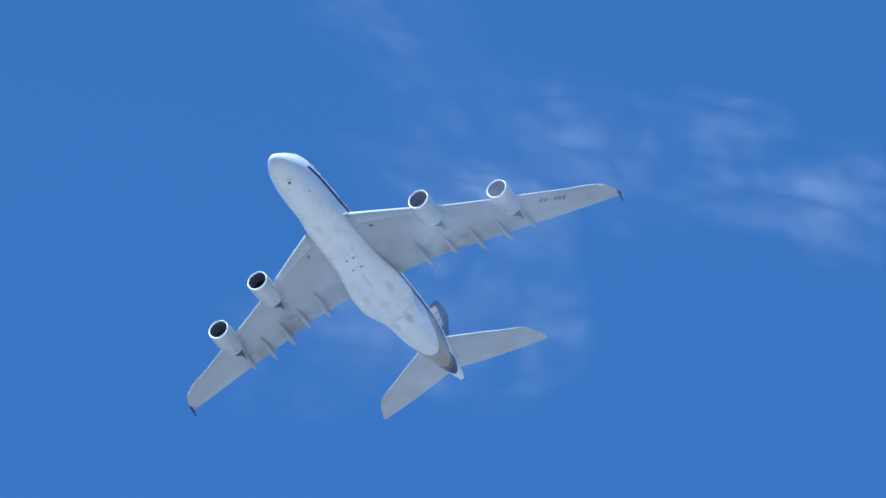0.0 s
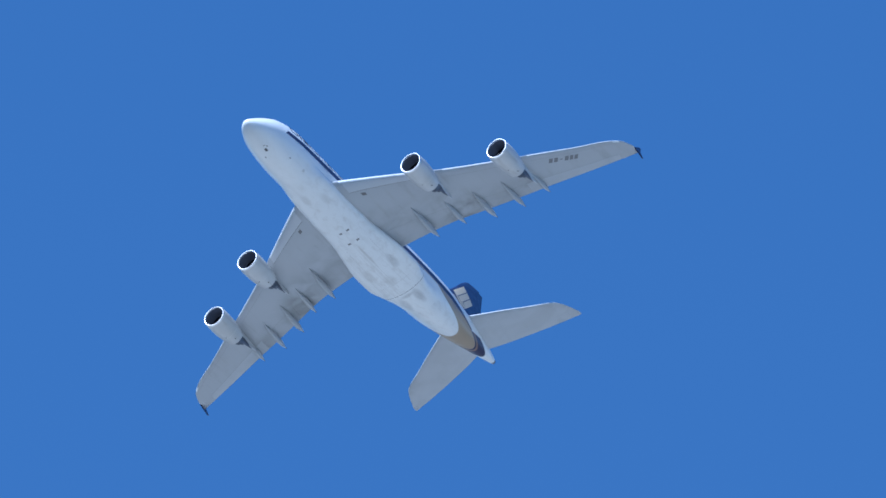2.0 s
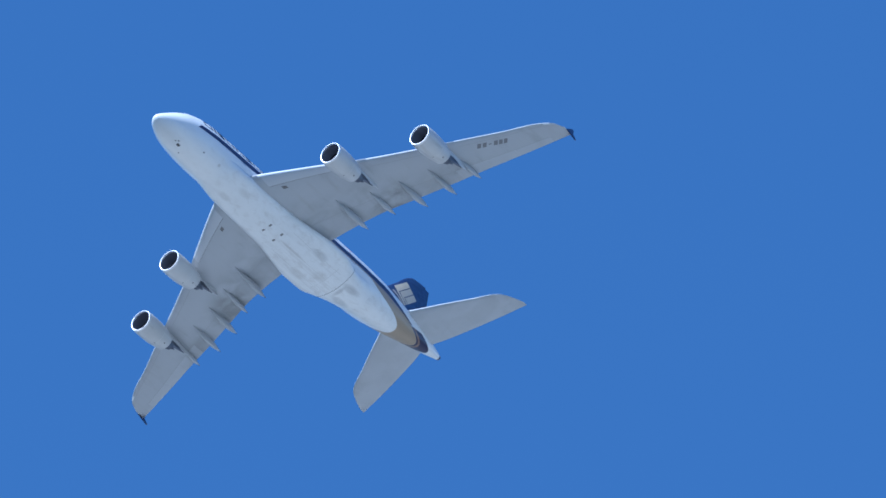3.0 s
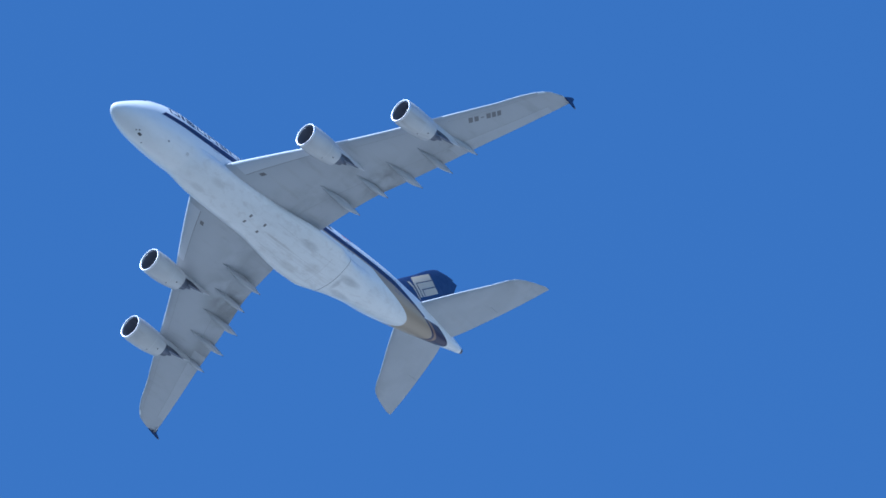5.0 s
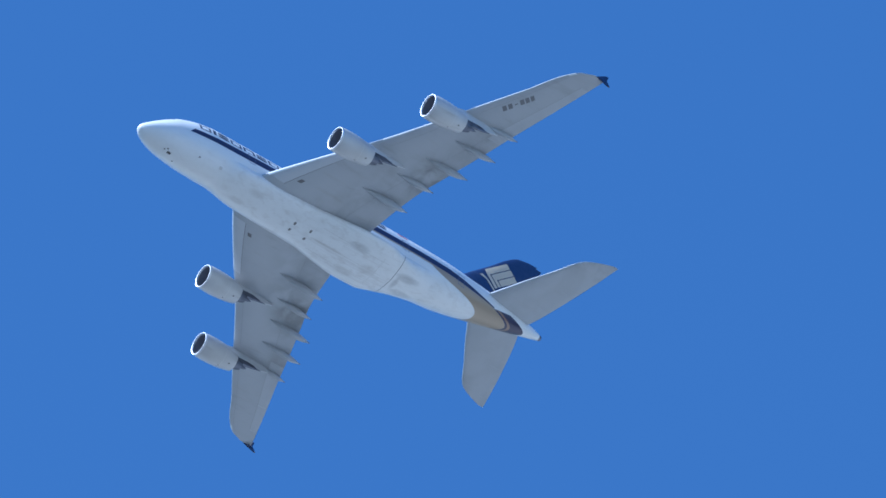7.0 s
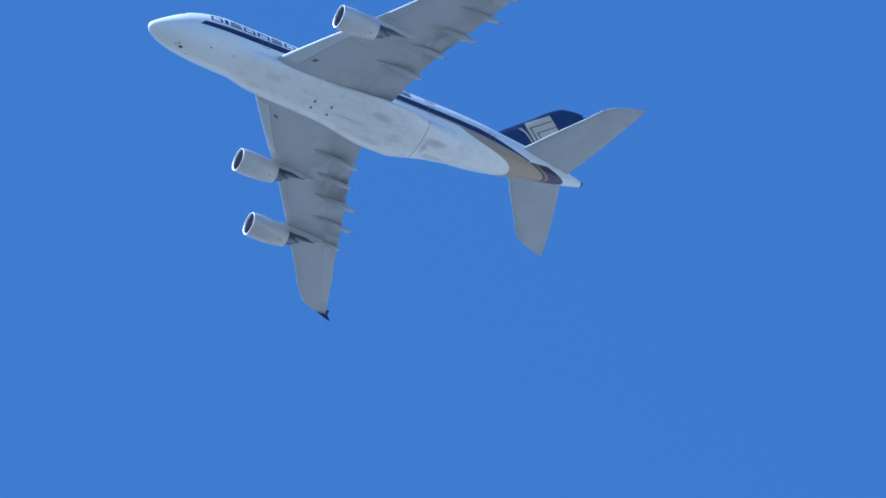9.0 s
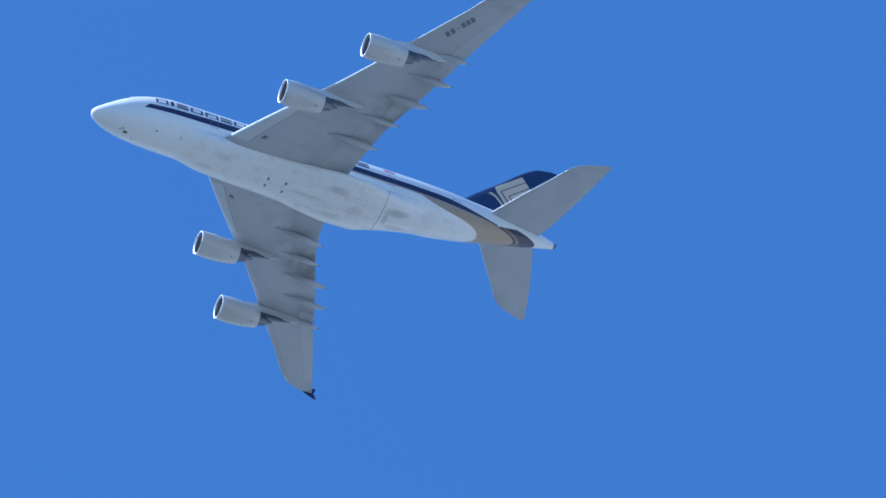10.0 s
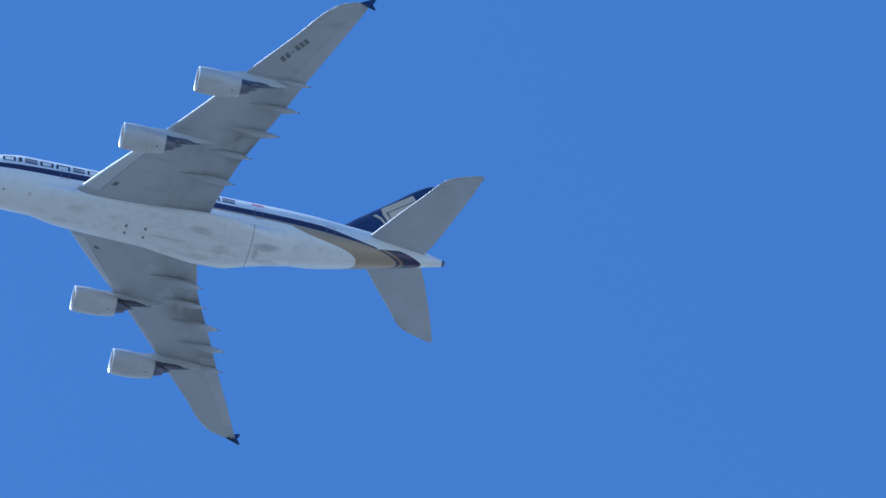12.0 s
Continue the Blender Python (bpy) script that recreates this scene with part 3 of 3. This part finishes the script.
def build_wing(side):
    wing = part("wing", WING.slab(1.5, 39.75, 0.0, 0.74, side, 60, 18), M_WING, plane, "swept grey wing underside with soot streaks")
    # leading edge in slats, the sun's glare put into its white paint
    for sa, sb in ((4.0, 12.9), (16.6, 20.2), (20.25, 24.0), (27.2, 30.8), (30.85, 34.4), (34.45, 37.9)):
        def slat(u, v, sa=sa, sb=sb):
            w = (u - 0.5) * 2
            return WING.at(sa + (sb - sa) * v, (0.06 if w > 0 else 0.010) * w * w, 1 if w > 0 else -1, side, 0.012)
        part("slat", patch(slat, 16, 10), M_SUNLIT_EDGE, wing, "leading edge painted white for its sun glare")
    # trailing edge surfaces
    for kind, sa, sb in (("flap", 2.0, 9.3), ("flap", 9.32, 16.2), ("flap", 16.22, 24.2), ("aileron", 24.22, 28.4), ("aileron", 28.42, 32.4), ("aileron", 32.42, 37.2)):
        part(kind, WING.slab(sa, sb, 0.7405, 1.0, side, 12, 8), M_FLAP if kind == "flap" else M_AILERON_SHEEN, wing)
    part("wing_tip_edge", WING.slab(37.22, 39.75, 0.7405, 1.0, side, 6, 8), M_WING, wing)
    # drooping nose between hull and inner engine, paler than the box behind it, with a dark joint along its rear edge
    def droop(u, v, u0, u1):
        edge = 0.125 - 0.035 * v
        return WING.at(4.3 + 8.6 * v, u0 + (edge * u1 - u0) * u, -1, side, 0.010)
    part("droop_nose", patch(lambda u, v: droop(u, v, 0.011, 1.0), 8, 16), M_DROOP, wing, "paler drooping nose section")
    part("droop_joint", patch(lambda u, v: droop(u, v, 0.125 - 0.035 * v, 1.045), 1, 16), M_SEAM, wing)
    # joints in the skin: behind the slats and along the hinge line
    for name, sa, sb, u0, wide in (("slat_joint", 16.6, 24.0, 0.12, 0.06), ("slat_joint", 27.2, 37.6, 0.14, 0.05), ("hinge_joint", 4.6, 24.2, 0.735, 0.07), ("hinge_joint", 24.3, 37.2, 0.735, 0.07)):
        part(name, patch(lambda u, v: WING.at(sa + (sb - sa) * v, u0 + u * wide / (WING.trail(sa + (sb - sa) * v) - WING.lead(sa + (sb - sa) * v)), -1, side, 0.008), 1, 24), M_JOINT, wing)
    # wing tip fence
    z = 3.86
    outline = [(49.6, 0.0), (50.4, 0.6), (51.25, 1.2), (51.7, 1.2), (51.25, 0.1), (51.65, -0.9), (51.35, -0.95), (50.5, -0.5)]
    bm = bmesh.new()
    rings = [[bm.verts.new((px, side * (39.72 + d), z + pz)) for px, pz in outline] for d in (0.0, 0.14)]
    bm.faces.new(rings[0]), bm.faces.new(rings[1][::-1])
    for k in range(len(outline)):
        j = (k + 1) % len(outline)
        bm.faces.new((rings[0][k], rings[0][j], rings[1][j], rings[1][k]))
    part("wing_tip_fence", bm, M_NAVY, wing, "dark blue arrow-shaped tip fence", smooth=False)
    part("navigation_lamp", patch(lambda u, v: WING.at(37.95 + 0.75 * v, 0.07 * (2 * u - 1) ** 2, 1 if u > 0.5 else -1, side, 0.015), 12, 6), M_LAMP, wing, "clear lamp cover")
    # hatch near the root
    part("wing_hatch", patch(lambda u, v: WING.at(5.5 + 0.6 * v, (23.45 + 0.65 * u - WING.lead(5.8)) / (WING.trail(5.8) - WING.lead(5.8)), -1, side, 0.012), 2, 2), M_HATCH, wing, "dark square hatch")
    # flap track fairings
    for tx, ty, tz, back, wide, deep in ((46.03, 26.1, 1.0, 6.0, 0.37, 0.62), (45.4, 21.9, 0.3, 7.8, 0.43, 0.8), (43.7, 17.7, -0.45, 8.0, 0.47, 0.86), (40.8, 13.7, -1.27, 7.0, 0.40, 0.62), (39.4, 9.5, -2.3, 8.4, 0.47, 0.86)):
        root = WING.at(ty, max(0.05, (tx - back - WING.lead(ty)) / (WING.trail(ty) - WING.lead(ty))), -1, side)
        mid = part("flap_track_fairing", spindle((tx - back, side * (ty - 0.25), root.z + 0.15), (tx, side * ty, tz), wide, deep), M_FAIRING, wing, "grey canoe-shaped fairing")
        part("fairing_tip", spindle((tx - 0.5, side * ty, tz + 0.01), (tx + 0.14, side * ty, tz), 0.09, 0.10, 10, 6), M_GREYLETTER, mid, "small dark tip of the fairing")
    # registration under the port wing: plain bars
    if side < 0:
        a, b = Vector((41.2, 29.1)), Vector((44.0, 32.75))
        along = b - a
        for k0, k1 in ((0.0, 0.13), (0.18, 0.31), (0.38, 0.48), (0.55, 0.68), (0.72, 0.84), (0.88, 1.0)):
            def bar(u, v, k0=k0, k1=k1):
                h = 0.45 if k0 != 0.38 else 0.10
                q = a + along * (k0 + (k1 - k0) * u) + Vector((0.75, -0.6)) * h * (v * 2 - 1) * 0.95
                return WING.at(q.y, (q.x - WING.lead(q.y)) / (WING.trail(q.y) - WING.lead(q.y)), -1, side, 0.012)
            part("registration_bar", patch(bar, 3, 3), M_GREYLETTER, wing)
    return wing


# --- engines ---
def lathe(profile, centre, n=48, slim=0.97):
    return [[Vector((centre.x + x, centre.y + r * slim * math.cos(a), centre.z + r * slim * math.sin(a) + lift)) for a in np.linspace(0, 2 * math.pi, n, endpoint=False)] for x, r, lift in profile]


def build_engine(x, y, z, side):
    c = Vector((x - 0.12, side * y, z + 0.02))
    engine = part("engine", loft(lathe([(0.16, 1.80, 0), (0.5, 1.85, 0), (1.1, 1.89, 0), (2.0, 1.90, 0), (3.2, 1.84, 0.0), (4.3, 1.72, 0.02), (5.2, 1.57, 0.04), (5.95, 1.43, 0.06), (5.95, 1.38, 0.06), (5.4, 1.36, 0.05), (4.8, 1.15, 0.03)], c), False), M_NACELLE, plane, "white turbofan engine pod with polished inlet lip")
    part("inlet_lip", loft(lathe([(0.27, 1.826, 0), (0.12, 1.812, 0), (0.045, 1.785, 0), (0.008, 1.755, 0), (0.0, 1.71, 0), (0.015, 1.655, 0), (0.07, 1.605, 0), (0.25, 1.57, 0)], c), False), M_LIP, engine, "polished metal inlet lip")
    part("inlet_duct", loft(lathe([(0.25, 1.57, 0), (0.4, 1.562, 0), (0.9, 1.555, 0), (2.3, 1.56, 0)], c), False), M_LINER, engine, "dark grey inlet lining")
    # joints between inlet cowl, fan cowl and thrust reverser
    for px, r in ((1.75, 1.903), (3.75, 1.797)):
        part("cowl_seam", loft(lathe([(px, r, 0.01), (px + 0.06, r - 0.004, 0.01)], c), False), M_FAINT, engine)
    # fan: swept blades round a spinner
    bm = bmesh.new()
    for k in range(24):
        a = 2 * math.pi * k / 24
        row = []
        for r, tw in ((0.42, 0.75), (0.8, 0.5), (1.2, 0.3), (1.5, 0.2)):
            for e in (-1, 1):
                da = e * 0.17 * (0.55 + 0.45 * r)
                row.append(bm.verts.new((c.x + 2.05 + e * 0.22 * tw, c.y + r * math.cos(a + da), c.z + r * math.sin(a + da))))
        for i in range(3):
            bm.faces.new((row[2 * i], row[2 * i + 1], row[2 * i + 3], row[2 * i + 2]))
    hub = loft(lathe([(2.3, 1.56, 0), (2.33, 0.05, 0)], c), True)
    me = bpy.data.meshes.new("tmp")
    hub.to_mesh(me)
    bm.from_mesh(me)
    hub.free()
    bpy.data.meshes.remove(me)
    fan = part("fan", bm, M_FAN, engine, "dark titanium fan blades")
    part("spinner", loft(lathe([(1.45, 0.01, 0), (1.6, 0.16, 0), (1.85, 0.32, 0), (2.1, 0.44, 0)], c)), M_FAN, fan)
    part("core_nozzle", loft(lathe([(4.8, 1.15, 0.02), (5.8, 1.05, 0.05), (6.6, 0.88, 0.1), (7.3, 0.68, 0.15), (7.3, 0.62, 0.15), (6.8, 0.62, 0.12)], c, 32), False), M_HOT, engine, "scorched dark exhaust nozzle")
    part("exhaust_plug", loft(lathe([(6.8, 0.46, 0.12), (7.3, 0.38, 0.15), (8.0, 0.2, 0.18), (8.4, 0.03, 0.2)], c, 24)), M_HOT, engine)
    # pylon up to the wing
    u0 = WING.lead(y)
    rings = []
    for px, half, low, high in ((x + 1.5, 0.05, z + 1.80, z + 2.0), (x + 2.6, 0.30, z + 1.6, z + 2.35), (x + 4.2, 0.38, z + 1.3, 0), (x + 6.4, 0.40, z + 0.95, 0), (x + 8.6, 0.36, z + 1.0, 0), (x + 10.6, 0.22, z + 1.45, 0), (x + 12.3, 0.04, z + 2.1, 0)):
        u = (px - u0) / (WING.trail(y) - u0)
        top = WING.at(y, max(0.02, min(0.7, u)), -1).z + 0.25 if u > 0.02 else high if high else z + 2.5
        top = max(top, low + 0.1)
        rings.append([Vector((px, side * y + half * sy, low + (top - low) * sz)) for sy, sz in ((-1, 1), (-1, 0.35), (-0.55, 0.05), (0.55, 0.05), (1, 0.35), (1, 1))])
    part("pylon", loft(rings), M_PYLON, engine, "grey engine pylon")
    rings = []
    for px, half, low, high in ((x + 5.6, 0.66, z + 0.2, z + 1.2), (x + 6.9, 0.44, z + 0.60, z + 1.3), (x + 8.4, 0.38, z + 0.88, z + 1.5), (x + 9.8, 0.2, z + 1.2, z + 1.65), (x + 10.9, 0.03, z + 1.5, z + 1.8)):
        rings.append([Vector((px, side * y + half * sy, low + (high - low) * sz)) for sy, sz in ((-1, 1), (-0.9, 0.4), (-0.4, 0), (0.4, 0), (0.9, 0.4), (1, 1))])
    part("pylon_heat_shield", loft(rings), M_HOT, engine, "dark heat shield under the pylon, sky sheen in its bluish colour")
    for px, a0 in ((x + 3.4, -1.35), (x + 4.6, -1.95)):
        r = 1.775 - 0.10 * (px - x - 3)
        part("drain_vent", patch(lambda u, v: Vector((px + 0.22 * u, c.y + r * math.cos(a0 + 0.11 * v), c.z + r * math.sin(a0 + 0.11 * v))), 1, 2), M_DARK, engine, "small dark drain vent")
    return engine


# --- tail ---
def build_tail():
    for side in (-1, 1):
        t = part("tailplane", TAILPLANE.slab(0.8, 15.2, 0.0, 0.68, side, 30, 14), M_TAIL, plane, "plain grey swept tailplane")
        for sa, sb in ((0.8, 8.0), (8.02, 13.6)):
            part("elevator", TAILPLANE.slab(sa, sb, 0.6805, 1.0, side, 8, 7), M_TAIL, t)
        part("tailplane_tip", TAILPLANE.slab(13.62, 15.2, 0.6805, 1.0, side, 5, 7), M_TAIL, t)
        part("leading_edge", patch(lambda u, v: TAILPLANE.at(2.6 + 10.8 * v, (0.06 if u > 0.5 else 0.010) * (2 * u - 1) ** 2, 1 if u > 0.5 else -1, side, 0.012), 14, 12), M_SUNLIT_EDGE, t, "leading edge painted white for its sun glare")
    fin = part("fin", FIN.slab(3.2, 18.05, 0.0, 0.7, 1, 30, 14), M_NAVY, plane, "dark navy tail fin with pale gold emblem")
    for sa, sb in ((4.3, 10.2), (10.25, 17.6)):
        part("rudder", FIN.slab(sa, sb, 0.7005, 1.0, 1, 8, 7), M_NAVY, fin)
    # emblem: pale gold stepped blocks, on both faces
    for face in (-1, 1):
        def on(px, pz, face=face):
            return FIN.at(pz, min(0.99, max(0.01, (px - FIN.lead(pz)) / (FIN.trail(pz) - FIN.lead(pz)))), face, 1, 0.02)
        a, b, c, d = (Vector(q) for q in ((61.6, 10.15), (66.2, 14.6), (67.75, 11.5), (63.1, 6.75)))
        mesh = lambda u, v: a.lerp(b, u).lerp(d.lerp(c, u), v)
        blocks = []
        # three nested strokes, each a bar and its turned-down leg, and a slim curved sliver before them
        for u0, v0, v1 in ((0.0, 0.0, 0.31), (0.15, 0.35, 0.65), (0.30, 0.69, 1.0)):
            cut = 0.05 if v0 == 0 else 0.0
            blocks.append(tuple(mesh(*q) for q in ((u0, v1), (1, v1), (1, v0), (u0 + cut, v0))))
            if v1 < 1:
                blocks.append(tuple(mesh(*q) for q in ((u0 + 0.02, 1.0), (u0 + 0.125, 1.0), (u0 + 0.11, v1), (u0, v1))))
        for q0, q1 in (((-0.26, -0.15, 0.16), (-0.13, -0.06, 0.5)), ((-0.13, -0.06, 0.5), (-0.07, -0.025, 1.1))):
            blocks.append((mesh(q0[0], q0[2]), mesh(q0[1], q0[2] + 0.02), mesh(q1[1], q1[2]), mesh(q1[0], q1[2])))
        for p0, p1, p2, p3 in blocks:
            def quad(u, v, p0=p0, p1=p1, p2=p2, p3=p3):
                lo = Vector(p0).lerp(Vector(p1), u)
                hi = Vector(p3).lerp(Vector(p2), u)
                q = lo.lerp(hi, v)
                return on(q.x, q.y)
            part("emblem_block", patch(quad, 6, 4), M_GOLD, fin, "pale gold emblem shape")


def build_nose_details(body):
    part("nose_vent", patch(lambda u, v: hull(4.75 + 0.6 * u, radians(270 - 5 + 8 * v), 0.012), 2, 2), M_DARK, body, "small dark vent under the nose")
    part("nose_probe", patch(lambda u, v: hull(9.0 + 0.3 * u, radians(238 + 3 * v), 0.012), 1, 1), M_GREYLETTER, body)
    for x0, a0, w in ((4.1, 263.0, 0.22), (4.45, 257.0, 0.26), (6.2, 284.0, 0.2)):
        part("nose_sensor", patch(lambda u, v: hull(x0 + w * u, radians(a0 + 4 * v), 0.012), 1, 2), M_OUTLET, body)
    for k in range(3):
        part("service_panel", patch(lambda u, v: hull(12.5 + 4.1 * k + 0.5 * u, radians(236 - 9 * k + 7 * v), 0.008), 2, 2), M_FAINT, body)


body = build_fuselage()
build_nose_details(body)
build_belly()
for side in (-1, 1):
    build_wing(side)
    build_engine(22.68, 14.84, -3.34, side)
    build_engine(30.49, 25.73, -1.75, side)
build_tail()


# ---- thin cloud ----
def wisp(name, eye_yaw, elev, dist, along, across, turn, seed, dense):
    """A torn veil of ice cloud in a loose, undulating sheet, square to the sight line from the camera."""
    d = Vector((math.cos(radians(eye_yaw)) * math.cos(radians(elev)), math.sin(radians(eye_yaw)) * math.cos(radians(elev)), math.sin(radians(elev))))
    m = look(d * dist, d * (dist + 1), turn)
    bm = bmesh.new()
    n = 28
    g = []
    for i in range(n + 1):
        row = []
        for j in range(n + 1):
            u, v = 2 * i / n - 1, 2 * j / n - 1
            h = noise.noise(Vector((u * 1.7 + seed, v * 1.7, 0))) * 0.25 + noise.noise(Vector((u * 4 + seed, v * 4, 0))) * 0.08
            row.append(bm.verts.new((u, v, h)))
        g.append(row)
    for i in range(n):
        for j in range(n):
            if math.hypot((2 * i + 1) / n - 1, (2 * j + 1) / n - 1) < 1.0:
                bm.faces.new((g[i][j], g[i + 1][j], g[i + 1][j + 1], g[i][j + 1]))
    bmesh.ops.delete(bm, geom=[v for v in bm.verts if not v.link_faces], context="VERTS")
    me = bpy.data.meshes.new(name)
    bm.to_mesh(me)
    bm.free()
    me.materials.append(cloud_veil("ice_cloud", seed, dense, along, across))
    for poly in me.polygons:
        poly.use_smooth = True
    ob = new(name, me)
    ob.matrix_world = m @ Matrix.Diagonal((along, across, (along + across) / 4, 1))
    return tagged(ob, "thin torn wisp of white high cloud", "cloud", "wisps of cloud", "stuff")


CLOUDS = [
    (30.16, 30.51, 1880, 22, 18, 10, 1.3, 0.46),
    (30.76, 30.27, 1910, 16, 13, 15, 12.4, 0.26),
    (30.10, 30.99, 1895, 24, 13, -20, 5.6, 0.18),
    (28.69, 31.10, 1900, 30, 11, -12, 3.1, 0.31),
    (29.56, 31.13, 1925, 25, 11, -14, 21.7, 0.22),
    (30.71, 31.52, 1890, 14, 6, -30, 17.9, 0.20),
    (30.19, 31.34, 1930, 25, 11, -35, 8.7, 0.11),
    (30.99, 31.76, 1905, 16, 6, -38, 14.2, 0.28),
    (29.95, 30.91, 1885, 11, 6, -20, 30.3, 0.34),
    (29.81, 30.42, 1915, 11, 14, 8, 25.1, 0.31)]
for row in CLOUDS:
    wisp("cloud_wisp", *row)


# ---- flight of the airliner ----
def motions():
    walk(plane, FLIGHT)


motions()
